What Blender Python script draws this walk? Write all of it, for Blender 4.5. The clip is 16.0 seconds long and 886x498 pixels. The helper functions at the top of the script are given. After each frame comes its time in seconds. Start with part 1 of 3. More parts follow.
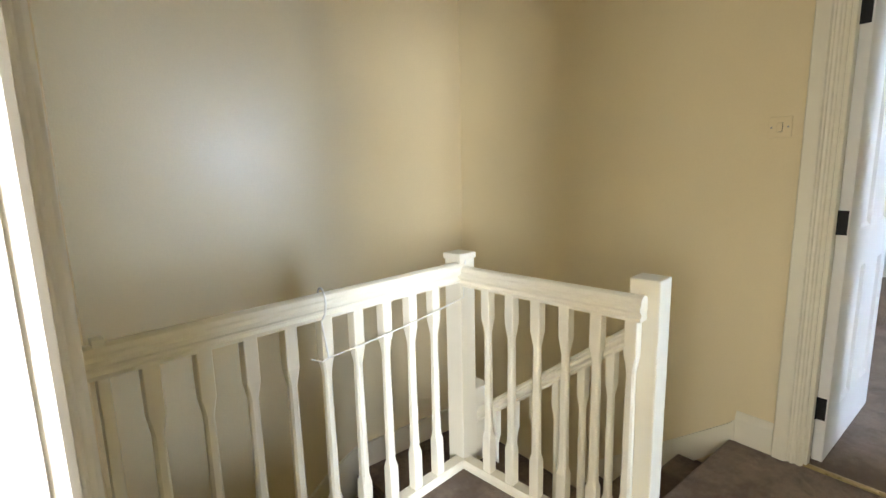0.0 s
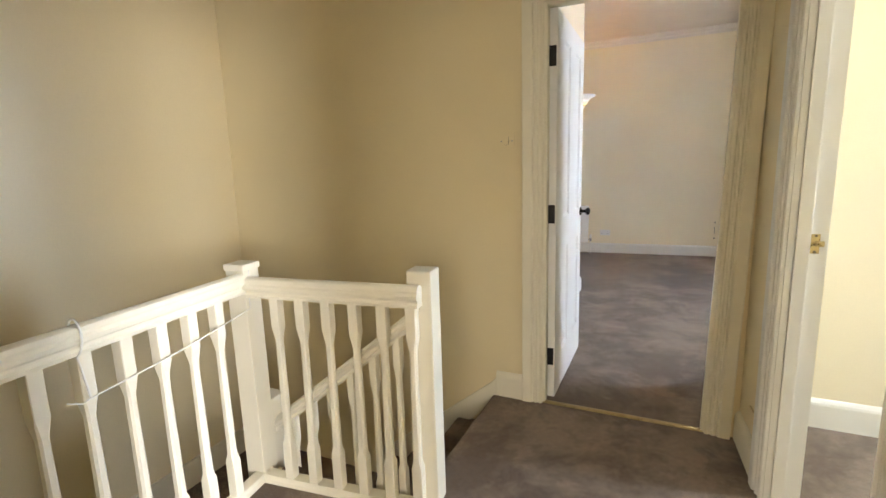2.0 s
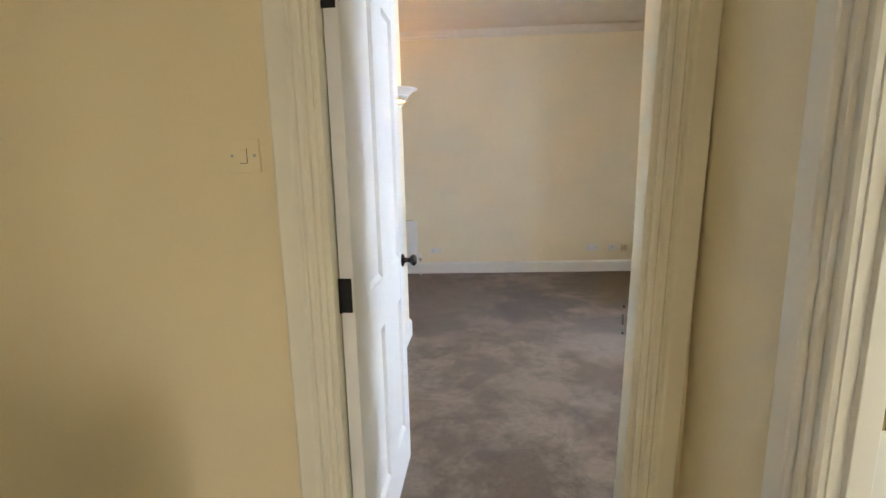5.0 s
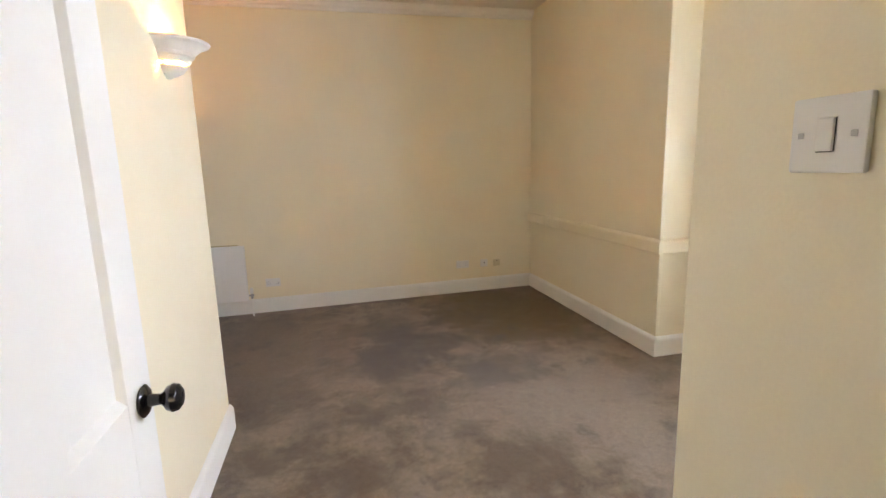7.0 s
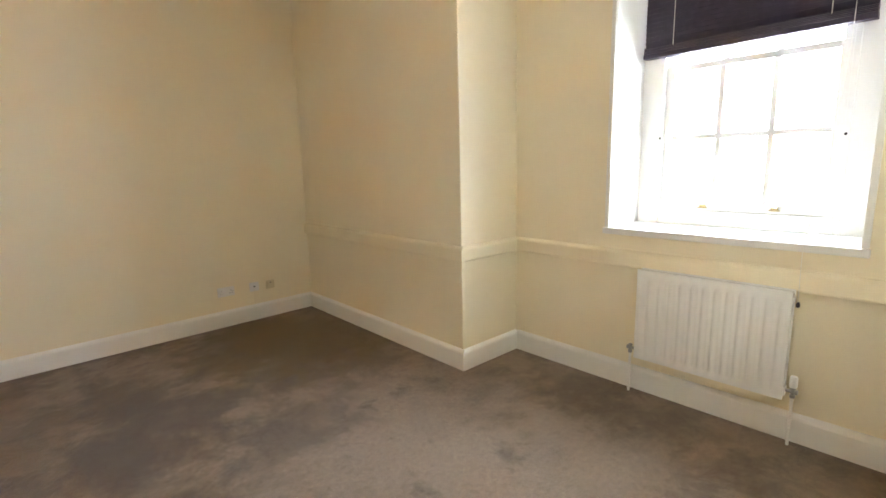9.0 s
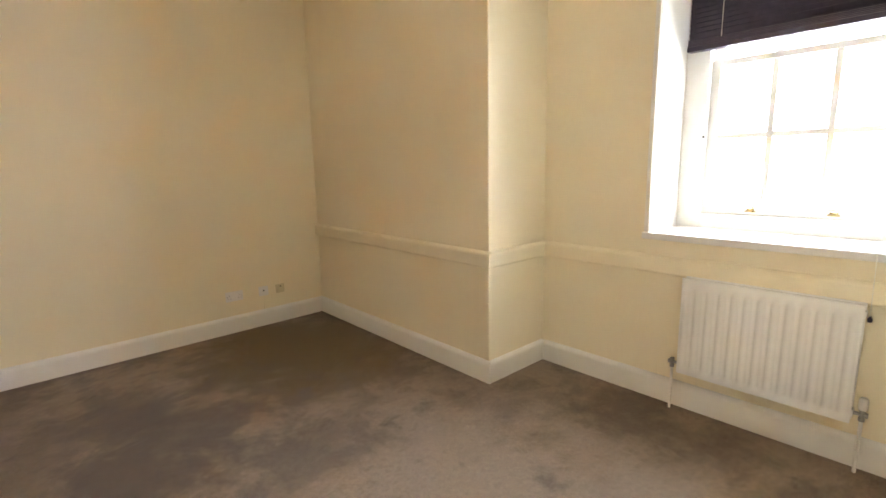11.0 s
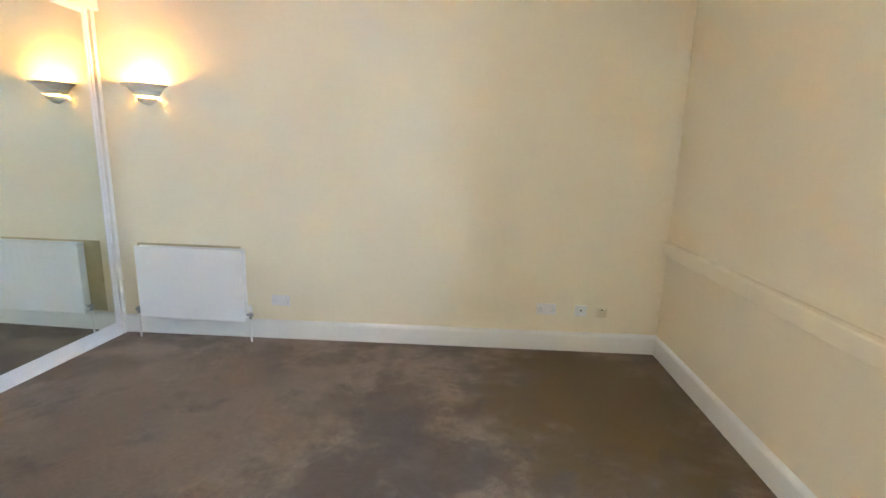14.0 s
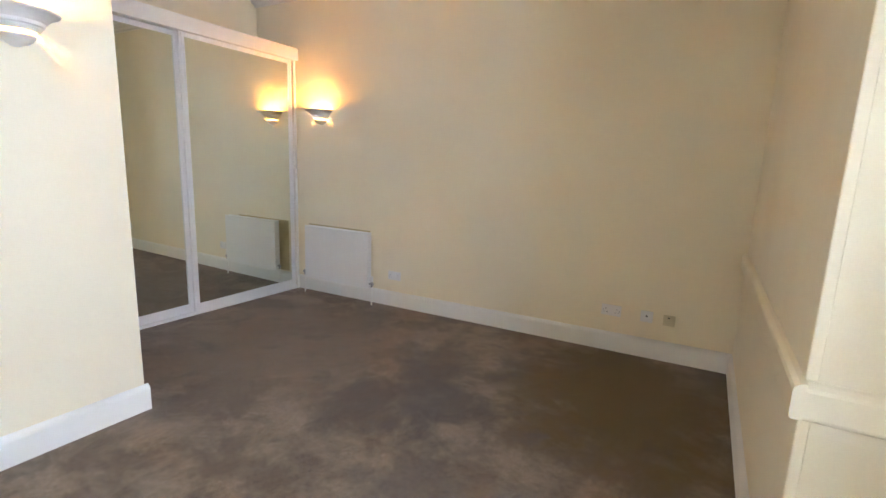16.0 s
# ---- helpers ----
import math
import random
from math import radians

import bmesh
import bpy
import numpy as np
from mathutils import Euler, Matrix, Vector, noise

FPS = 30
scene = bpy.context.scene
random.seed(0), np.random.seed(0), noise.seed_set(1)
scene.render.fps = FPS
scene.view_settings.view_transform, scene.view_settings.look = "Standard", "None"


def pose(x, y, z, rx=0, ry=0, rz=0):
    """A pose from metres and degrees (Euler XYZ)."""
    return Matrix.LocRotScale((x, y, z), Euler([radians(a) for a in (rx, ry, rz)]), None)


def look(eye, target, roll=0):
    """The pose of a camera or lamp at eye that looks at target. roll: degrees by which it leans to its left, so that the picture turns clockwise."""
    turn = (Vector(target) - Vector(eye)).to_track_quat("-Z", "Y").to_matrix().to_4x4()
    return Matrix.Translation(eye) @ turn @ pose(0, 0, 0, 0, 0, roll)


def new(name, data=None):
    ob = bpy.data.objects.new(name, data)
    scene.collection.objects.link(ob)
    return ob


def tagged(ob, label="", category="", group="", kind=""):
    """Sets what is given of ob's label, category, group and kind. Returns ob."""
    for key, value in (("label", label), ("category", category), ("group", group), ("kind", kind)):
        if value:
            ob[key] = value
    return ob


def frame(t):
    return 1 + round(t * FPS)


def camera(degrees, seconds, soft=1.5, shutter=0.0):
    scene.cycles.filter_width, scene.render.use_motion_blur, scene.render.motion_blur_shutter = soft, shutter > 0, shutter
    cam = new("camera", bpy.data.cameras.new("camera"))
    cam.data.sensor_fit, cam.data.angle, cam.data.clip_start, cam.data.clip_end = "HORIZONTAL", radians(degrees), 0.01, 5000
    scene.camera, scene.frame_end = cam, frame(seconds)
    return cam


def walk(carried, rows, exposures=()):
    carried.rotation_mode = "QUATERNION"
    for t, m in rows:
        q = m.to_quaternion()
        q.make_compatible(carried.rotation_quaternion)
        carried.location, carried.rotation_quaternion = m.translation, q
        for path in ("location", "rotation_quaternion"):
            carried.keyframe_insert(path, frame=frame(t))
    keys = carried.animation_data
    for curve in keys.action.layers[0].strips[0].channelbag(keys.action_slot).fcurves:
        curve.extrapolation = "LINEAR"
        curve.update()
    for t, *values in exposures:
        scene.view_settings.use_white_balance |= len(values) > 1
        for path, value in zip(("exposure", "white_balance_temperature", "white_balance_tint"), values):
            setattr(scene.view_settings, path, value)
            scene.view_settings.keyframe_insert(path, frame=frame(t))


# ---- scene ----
cam = camera(86.7, 16.0)
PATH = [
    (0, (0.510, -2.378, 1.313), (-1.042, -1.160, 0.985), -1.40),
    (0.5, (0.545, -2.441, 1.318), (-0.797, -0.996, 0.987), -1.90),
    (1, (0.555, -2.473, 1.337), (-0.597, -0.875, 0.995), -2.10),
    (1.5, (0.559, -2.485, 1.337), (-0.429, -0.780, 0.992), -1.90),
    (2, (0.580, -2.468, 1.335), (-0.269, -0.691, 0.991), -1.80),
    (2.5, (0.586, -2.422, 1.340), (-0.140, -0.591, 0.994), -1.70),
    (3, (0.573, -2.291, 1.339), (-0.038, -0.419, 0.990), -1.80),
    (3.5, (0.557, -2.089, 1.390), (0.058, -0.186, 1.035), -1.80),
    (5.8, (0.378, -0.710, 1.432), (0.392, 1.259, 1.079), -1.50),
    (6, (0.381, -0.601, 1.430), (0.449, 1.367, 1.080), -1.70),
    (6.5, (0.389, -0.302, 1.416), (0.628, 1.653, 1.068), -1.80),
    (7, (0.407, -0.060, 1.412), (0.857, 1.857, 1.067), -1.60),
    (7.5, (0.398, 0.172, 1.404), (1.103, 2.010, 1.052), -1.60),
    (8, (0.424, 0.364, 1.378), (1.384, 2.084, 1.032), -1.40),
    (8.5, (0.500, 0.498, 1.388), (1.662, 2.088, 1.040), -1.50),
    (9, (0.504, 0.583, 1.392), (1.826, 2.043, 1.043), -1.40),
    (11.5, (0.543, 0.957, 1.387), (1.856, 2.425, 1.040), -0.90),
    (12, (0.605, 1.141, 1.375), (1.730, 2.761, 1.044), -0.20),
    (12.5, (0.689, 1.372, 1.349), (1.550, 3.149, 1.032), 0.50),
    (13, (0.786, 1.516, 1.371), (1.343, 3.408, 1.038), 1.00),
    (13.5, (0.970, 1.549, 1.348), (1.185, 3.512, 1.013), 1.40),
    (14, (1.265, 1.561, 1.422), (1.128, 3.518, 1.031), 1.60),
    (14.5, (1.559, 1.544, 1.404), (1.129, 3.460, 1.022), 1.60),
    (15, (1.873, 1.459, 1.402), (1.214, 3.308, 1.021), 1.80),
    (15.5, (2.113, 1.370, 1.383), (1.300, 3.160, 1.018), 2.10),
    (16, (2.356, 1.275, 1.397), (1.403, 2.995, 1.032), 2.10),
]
SKY = .12           # sky strength
WINDOW_W = 265      # daylight in front of the bedroom window
BACK_ROOM_W = 9    # and through the windows of the rooms beside the landing
BACK_EAST_W = 78
SIDE_ROOM_W = 6
LAMP_W = 2.9
PAINT = (.86, .775, .585)
PAINT2 = (.80, .68, .43)
EXPOSURES = [(0, 2.6, 6800, 18), (1.5, 2.52, 7600, 21), (3.5, 2.52, 6800, 20), (6.0, 2.55, 7600, 20), (6.5, 2.66, 7900, 24), (7.0, 2.48, 8400, 24), (8.0, 2.65, 8100, 21),
             (9.0, 2.52, 8500, 21), (11.5, 2.55, 9400, 24), (12.5, 2.82, 9000, 22), (13.0, 3.0, 7600, 16), (13.5, 3.05, 7100, 15), (14.5, 2.98, 6600, 15), (16, 2.55, 7400, 21)]
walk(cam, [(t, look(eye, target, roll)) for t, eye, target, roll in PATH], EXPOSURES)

# ---------- world, sun, window light ----------
world = bpy.data.worlds.new("world")
scene.world = world
world.use_nodes = True
sky = world.node_tree.nodes.new("ShaderNodeTexSky")
sky.sky_type, sky.sun_disc = "NISHITA", False
sky.sun_elevation, sky.sun_rotation = radians(42), radians(-75)
world.node_tree.links.new(sky.outputs[0], world.node_tree.nodes["Background"].inputs[0])
world.node_tree.nodes["Background"].inputs[1].default_value = SKY
sun = new("sun", bpy.data.lights.new("sun", "SUN"))
sun.data.energy, sun.data.angle, sun.data.color = 4.0, radians(0.5), (1, .95, .88)
sun.matrix_world = look((-30, 8, 30), (0, 0, 0))


def window_lamp(eye, target, w, h, watts, color=(.80, .90, 1)):
    ob = new("window_light", bpy.data.lights.new("window_light", "AREA"))
    ob.data.shape, ob.data.size, ob.data.size_y = "RECTANGLE", w, h
    ob.data.energy, ob.data.color = watts, color
    ob.matrix_world = look(eye, target)


window_lamp((3.56, -4.85, 1.6), (0, -2.0, 1.3), 1.0, 1.3, BACK_EAST_W)
window_lamp((1.6, -5.58, 1.6), (.45, -2.4, 1.4), 1.0, 1.3, BACK_ROOM_W, (.92, .96, 1))
window_lamp((4.25, 1.45, 1.95), (0, 1.45, 1.75), 3.4, 2.6, WINDOW_W, (.53, .73, 1))
window_lamp((3.56, -.38, 1.6), (0, -1.05, 1.2), 1.0, 1.3, SIDE_ROOM_W, (.55, .75, 1))


# ---------- materials ----------
def material(name, color, rough=.5, metal=0.0, vary=.06, scale=6.0, bump=.0, bump_scale=120.0, fine=0.0, spec=.5):
    """A principled material whose colour drifts at a broad scale and a fine one, with a fine relief."""
    m = bpy.data.materials.new(name)
    m.use_nodes = True
    nt = m.node_tree
    b = nt.nodes["Principled BSDF"]
    b.inputs["Roughness"].default_value, b.inputs["Metallic"].default_value = rough, metal
    b.inputs["Specular IOR Level"].default_value = spec
    co = nt.nodes.new("ShaderNodeTexCoord").outputs["Object"]

    def noisy(s, detail=4):
        n = nt.nodes.new("ShaderNodeTexNoise")
        n.inputs["Scale"].default_value, n.inputs["Detail"].default_value = s, detail
        nt.links.new(co, n.inputs["Vector"])
        return n.outputs["Fac"]

    def ramp(fac, lo, hi):
        r = nt.nodes.new("ShaderNodeMapRange")
        r.inputs["From Min"].default_value, r.inputs["From Max"].default_value = .3, .7
        r.inputs["To Min"].default_value, r.inputs["To Max"].default_value = lo, hi
        nt.links.new(fac, r.inputs["Value"])
        return r.outputs["Result"]

    mul = nt.nodes.new("ShaderNodeVectorMath")
    mul.operation = "SCALE"
    mul.inputs[0].default_value = color
    k = ramp(noisy(scale), 1 - vary, 1 + vary)
    if fine:
        mm = nt.nodes.new("ShaderNodeMath")
        mm.operation = "MULTIPLY"
        nt.links.new(k, mm.inputs[0])
        nt.links.new(ramp(noisy(bump_scale, 2), 1 - fine, 1 + fine), mm.inputs[1])
        k = mm.outputs[0]
    nt.links.new(k, mul.inputs["Scale"])
    nt.links.new(mul.outputs[0], b.inputs["Base Color"])
    nt.links.new(ramp(noisy(scale * 2.3), rough * .85, min(1, rough * 1.15)), b.inputs["Roughness"])
    if bump:
        bp = nt.nodes.new("ShaderNodeBump")
        bp.inputs["Strength"].default_value, bp.inputs["Distance"].default_value = bump, .004
        nt.links.new(noisy(bump_scale, 3), bp.inputs["Height"])
        nt.links.new(bp.outputs[0], b.inputs["Normal"])
    return m


def carpet_material():
    """Brown-taupe cut pile: fine tufts, broad worn and trodden patches, darker old stains."""
    m = bpy.data.materials.new("carpet")
    m.use_nodes = True
    nt = m.node_tree
    b = nt.nodes["Principled BSDF"]
    b.inputs["Roughness"].default_value = .95
    b.inputs["Specular IOR Level"].default_value = .15
    b.inputs["Sheen Weight"].default_value = .25
    b.inputs["Sheen Roughness"].default_value = .5
    co = nt.nodes.new("ShaderNodeTexCoord").outputs["Object"]

    def noisy(s, detail, rough=.55, distort=0.0):
        n = nt.nodes.new("ShaderNodeTexNoise")
        n.inputs["Scale"].default_value, n.inputs["Detail"].default_value = s, detail
        n.inputs["Roughness"].default_value, n.inputs["Distortion"].default_value = rough, distort
        nt.links.new(co, n.inputs["Vector"])
        return n.outputs["Fac"]

    def mapped(fac, a, c, lo, hi):
        r = nt.nodes.new("ShaderNodeMapRange")
        for key, v in (("From Min", a), ("From Max", c), ("To Min", lo), ("To Max", hi)):
            r.inputs[key].default_value = v
        nt.links.new(fac, r.inputs["Value"])
        return r.outputs["Result"]

    def mix(fac, c1, c2):
        x = nt.nodes.new("ShaderNodeMix")
        x.data_type = "RGBA"
        nt.links.new(fac, x.inputs[0])
        for sock, c in ((x.inputs[6], c1), (x.inputs[7], c2)):
            if isinstance(c, tuple):
                sock.default_value = (*c, 1)
            else:
                nt.links.new(c, sock)
        return x.outputs[2]

    worn = mapped(noisy(1.9, 9, .72, .15), .44, .57, 0, 1)
    base = mix(worn, (.122, .078, .047), (.225, .163, .112))
    def blob(at, lo, hi, amount, under, color):
        """A patch round a point of the floor with a ragged edge."""
        d = nt.nodes.new("ShaderNodeVectorMath")
        d.operation = "DISTANCE"
        d.inputs[1].default_value = (*at, 0)
        nt.links.new(co, d.inputs[0])
        s_ = nt.nodes.new("ShaderNodeMath")
        s_.operation = "ADD"
        nt.links.new(d.outputs["Value"], s_.inputs[0])
        nt.links.new(mapped(noisy(2.4, 7, .66, .1), .3, .7, -.5, .5), s_.inputs[1])
        return mix(mapped(s_.outputs[0], lo, hi, amount, 0), under, color)

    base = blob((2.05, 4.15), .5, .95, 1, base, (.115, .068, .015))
    base = blob((1.85, 2.35), .45, .95, .75, base, (.245, .185, .138))
    base = blob((-.35, 3.7), .7, 1.1, .8, base, (.165, .112, .070))
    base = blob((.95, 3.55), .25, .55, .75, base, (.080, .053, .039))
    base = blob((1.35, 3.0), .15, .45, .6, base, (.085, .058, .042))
    base = blob((2.2, 1.75), .25, .65, .6, base, (.240, .183, .138))
    stain = mapped(noisy(3.4, 6, .66, .1), .57, .70, 0, .7)
    base = mix(stain, base, (.068, .044, .029))
    tuft = noisy(260, 2)
    mid = noisy(38, 3)
    dark = nt.nodes.new("ShaderNodeVectorMath")
    dark.operation = "SCALE"
    nt.links.new(base, dark.inputs[0])
    mm = nt.nodes.new("ShaderNodeMath")
    mm.operation = "MULTIPLY"
    nt.links.new(mapped(tuft, .3, .7, .78, 1.22), mm.inputs[0])
    nt.links.new(mapped(mid, .3, .7, .88, 1.12), mm.inputs[1])
    nt.links.new(mm.outputs[0], dark.inputs["Scale"])
    nt.links.new(dark.outputs[0], b.inputs["Base Color"])
    bp = nt.nodes.new("ShaderNodeBump")
    bp.inputs["Strength"].default_value, bp.inputs["Distance"].default_value = .6, .006
    nt.links.new(tuft, bp.inputs["Height"])
    nt.links.new(bp.outputs[0], b.inputs["Normal"])
    return m


CREAM = material("cream_emulsion", PAINT, .55, vary=.03, scale=1.3, bump=.12, bump_scale=160, fine=.012)
LANDING = material("cream_eggshell", PAINT2, .36, vary=.03, scale=1.1, bump=.16, bump_scale=110, fine=.012)
CEIL = material("ceiling_white", (.80, .76, .68), .7, vary=.02, bump=.1, bump_scale=150)
GLOSS = material("white_gloss", (.81, .80, .755), .6, vary=.02, scale=4, bump=.02, bump_scale=45, spec=.3)
RAILPAINT = material("old_white_gloss", (.81, .765, .61), .42, vary=.03, scale=5, bump=.025, bump_scale=45)
CARPET = carpet_material()
BLACK = material("black_ceramic", (.012, .011, .012), .14, vary=.1)
IRON = material("black_iron", (.018, .016, .015), .45, metal=.6, vary=.2, bump=.1, bump_scale=90)
BRASS = material("brass", (.46, .35, .17), .3, metal=1, vary=.12, scale=25)
CHROME = material("dull_chrome", (.42, .41, .40), .32, metal=1, vary=.12, scale=30)
PLASTER = material("plaster", (.78, .76, .72), .7, vary=.04, scale=20, bump=.15, bump_scale=90)
PLASTIC = material("white_plastic", (.80, .79, .76), .35, vary=.02)
OLDPLASTIC = material("yellowed_plastic", (.68, .60, .40), .4, vary=.04)
ENAMEL = material("radiator_enamel", (.84, .84, .82), .5, vary=.01, scale=3, spec=.3)
BLIND = material("dark_blind", (.034, .024, .042), .45, vary=.2, scale=30, bump=.15, bump_scale=70)
DARK = material("dark_gap", (.015, .014, .013), .6)
CORD = material("white_cord", (.78, .76, .68), .7, vary=.05, scale=60)
ALU = material("white_aluminium", (.78, .79, .78), .35, vary=.02)
MIRROR = material("mirror_silver", (.80, .85, .80), .015, metal=1, vary=.005)
BULB = bpy.data.materials.new("bulb_glow")
BULB.use_nodes = True
BULB.node_tree.nodes["Principled BSDF"].inputs["Emission Color"].default_value = (1, .62, .25, 1)
BULB.node_tree.nodes["Principled BSDF"].inputs["Emission Strength"].default_value = 14
GLASS = bpy.data.materials.new("window_glass")
GLASS.use_nodes = True
for key, v in (("Transmission Weight", 1.0), ("Roughness", 0.0), ("IOR", 1.45)):
    GLASS.node_tree.nodes["Principled BSDF"].inputs[key].default_value = v
RENDER = material("pale_render", (.62, .58, .50), .9, vary=.08, scale=.6, bump=.1, bump_scale=20)
SLATE = material("grey_slate", (.10, .105, .12), .7, vary=.2, scale=2)
GRASS = material("garden_ground", (.07, .09, .04), .95, vary=.3, scale=.4)
PANE = material("dark_pane", (.03, .035, .04), .08)


# ---------- mesh helpers ----------
def box(bm, x0, x1, y0, y1, z0, z1, bevel=0.0, seg=2):
    made = bmesh.ops.create_cube(bm, size=1)["verts"]
    for v in made:
        v.co = Vector((x0 + (v.co.x + .5) * (x1 - x0), y0 + (v.co.y + .5) * (y1 - y0), z0 + (v.co.z + .5) * (z1 - z0)))
    if bevel:
        edges = list({e for v in made for e in v.link_edges})
        bmesh.ops.bevel(bm, geom=edges, offset=bevel, segments=seg, profile=.6, affect="EDGES")
    return bm


def sweep(bm, profile, o, u, v, w):
    """A closed profile of (a, b) pairs in the plane u, v at o, drawn out along the vector w."""
    o, u, v, w = Vector(o), Vector(u), Vector(v), Vector(w)
    r0 = [bm.verts.new(o + u * a + v * b) for a, b in profile]
    r1 = [bm.verts.new(o + u * a + v * b + w) for a, b in profile]
    n = len(profile)
    for i in range(n):
        bm.faces.new((r0[i], r0[(i + 1) % n], r1[(i + 1) % n], r1[i]))
    bm.faces.new(r0[::-1])
    bm.faces.new(r1)
    return bm


def lathe(bm, profile, o, axis="z", steps=24, sx=1.0, arc=(0, 360)):
    """Turns (radius, height) pairs round an axis through o."""
    closed = arc == (0, 360)
    rings = []
    for i in range(steps if closed else steps + 1):
        a = radians(arc[0] + (arc[1] - arc[0]) * i / steps)
        ring = []
        for r, h in profile:
            p, q = r * math.cos(a) * sx, r * math.sin(a)
            d = {"z": (p, q, h), "x": (h, p, q), "y": (p, h, q)}[axis]
            ring.append(bm.verts.new(Vector(o) + Vector(d)))
        rings.append(ring)
    for i in range(steps):
        a, b = rings[i], rings[(i + 1) % len(rings)]
        for j in range(len(profile) - 1):
            bm.faces.new((a[j], b[j], b[j + 1], a[j + 1]))
    return bm


def make(name, bm, mat, smooth=False):
    bmesh.ops.remove_doubles(bm, verts=bm.verts, dist=1e-5)
    bmesh.ops.recalc_face_normals(bm, faces=bm.faces)
    me = bpy.data.meshes.new(name)
    bm.to_mesh(me)
    bm.free()
    me.materials.append(mat)
    if smooth:
        me.polygons.foreach_set("use_smooth", [True] * len(me.polygons))
        me.set_sharp_from_angle(angle=radians(35))
    return new(name, me)


def part(name, bm, mat, parent, label="", smooth=False):
    ob = make(name, bm, mat, smooth)
    ob.parent = parent
    ob.matrix_parent_inverse = parent.matrix_basis.inverted()
    if label:
        ob["label"] = label
    return ob


def same_part(ob, parent, shift):
    """Another part on the same mesh, moved by shift."""
    o = new(ob.name.split(".")[0], ob.data)
    o.parent, o.location = parent, shift
    o.matrix_parent_inverse = parent.matrix_basis.inverted()
    return o


def thing(name, at, label, category, group="", kind=""):
    ob = new(name)
    ob.empty_display_size = .05
    ob.matrix_basis = Matrix.Translation(at)
    return tagged(ob, label, category, group, kind)


def structure(name, bm, mat, label, category, smooth=False):
    return tagged(make(name, bm, mat, smooth), label, category, kind="structure")


def tube(name, points, radius, mat, parent):
    cu = bpy.data.curves.new(name, "CURVE")
    cu.dimensions, cu.bevel_depth, cu.bevel_resolution = "3D", radius, 2
    sp = cu.splines.new("POLY")
    sp.points.add(len(points) - 1)
    for p, c in zip(sp.points, points):
        p.co = (*c, 1)
    cu.materials.append(mat)
    tmp = bpy.data.objects.new(name, cu)
    scene.collection.objects.link(tmp)
    bpy.context.view_layer.update()
    me = bpy.data.meshes.new_from_object(tmp.evaluated_get(bpy.context.evaluated_depsgraph_get()))
    bpy.data.objects.remove(tmp)
    me.materials.clear()
    me.materials.append(mat)
    me.polygons.foreach_set("use_smooth", [True] * len(me.polygons))
    ob = new(name, me)
    if parent:
        ob.parent = parent
        ob.matrix_parent_inverse = parent.matrix_basis.inverted()
    return ob


B = bmesh.new
TOP = 3.03          # ceiling height
LOW = -2.66         # floor of the storey below
BACK = 4.988        # bedroom's far wall
CHX, CHY = 2.643, 2.763     # chimney breast: face and side
WIN = 3.214         # window wall
NIBX, NIBY = -.223, 2.588   # cupboard block beside the bedroom door
RX, RY = .97, .582         # return wall with the light switch
LRX = .945          # landing's wall with the second door
LWX = -2.27         # stairwell's outer wall
SY = -2.415         # landing's wall behind
DH = 2.115          # door head
DW = .798           # bedroom door opening

# ---------- walls ----------
w = B()
box(w, LWX, -.03, 0, .11, LOW, TOP)
box(w, DW + .085, 1.1, 0, .11, 0, TOP)
box(w, -.03, DW + .085, 0, .11, DH + .03, TOP)
structure("wall_landing_door", w, LANDING, "cream painted landing wall with an open doorway", "wall")
structure("wall_stairwell", box(B(), LWX - .15, LWX, SY - .13, .11, LOW, TOP), LANDING, "cream satin-painted stairwell wall", "wall")
SKEW = Matrix.Translation((LRX, 0, 0)) @ Matrix.Rotation(radians(4.5), 4, "Z") @ Matrix.Translation((-LRX, 0, 0))


def skewed(ob):
    """The landing's side wall stands slightly out of square."""
    ob.matrix_basis = SKEW @ ob.matrix_basis
    return ob


w = B()
D2 = -.455          # second doorway's near side
box(w, LRX, LRX + .11, D2 + .03, 0, 0, TOP)
box(w, LRX, LRX + .11, SY, D2 - .79, 0, TOP)
box(w, LRX, LRX + .11, D2 - .79, D2 + .03, DH - .03, TOP)
skewed(structure("wall_landing_side", w, LANDING, "cream landing wall with a second doorway", "wall"))
w = B()
box(w, LWX, .09, SY - .13, SY, LOW, TOP)
box(w, .93, 3.75, SY - .13, SY, 0, TOP)
box(w, .09, .93, SY - .13, SY, DH + .03, TOP)
structure("wall_landing_back", w, LANDING, "cream landing wall with a doorway", "wall")
structure("wall_under_landing", box(box(B(), -1.03, -.93, SY, -1.0, LOW, -.03), -1.03, -.30, -1.0, -.95, LOW, -.16), LANDING,
          "cream wall under the landing edge", "wall")
structure("wall_cupboard", box(B(), -2.1, NIBX, .11, NIBY, -.1, TOP), CREAM, "cream painted side of a boxed-in cupboard", "wall")
structure("wall_return", box(box(B(), RX, 1.1, .11, RY, 0, TOP), 1.1, WIN, .27, RY, 0, TOP), CREAM, "cream painted return wall", "wall")
structure("wall_back", box(B(), -2.25, 3.75, BACK, BACK + .15, -.1, TOP), CREAM, "cream painted bedroom wall", "wall")
structure("wall_wardrobe_side", box(B(), -2.25, -2.1, .11, BACK, -.1, TOP), CREAM, "cream painted wall behind the wardrobe", "wall")
structure("wall_chimney_breast", box(B(), CHX, WIN, CHY, BACK, 0, TOP, .006), CREAM, "cream painted chimney breast", "wall")
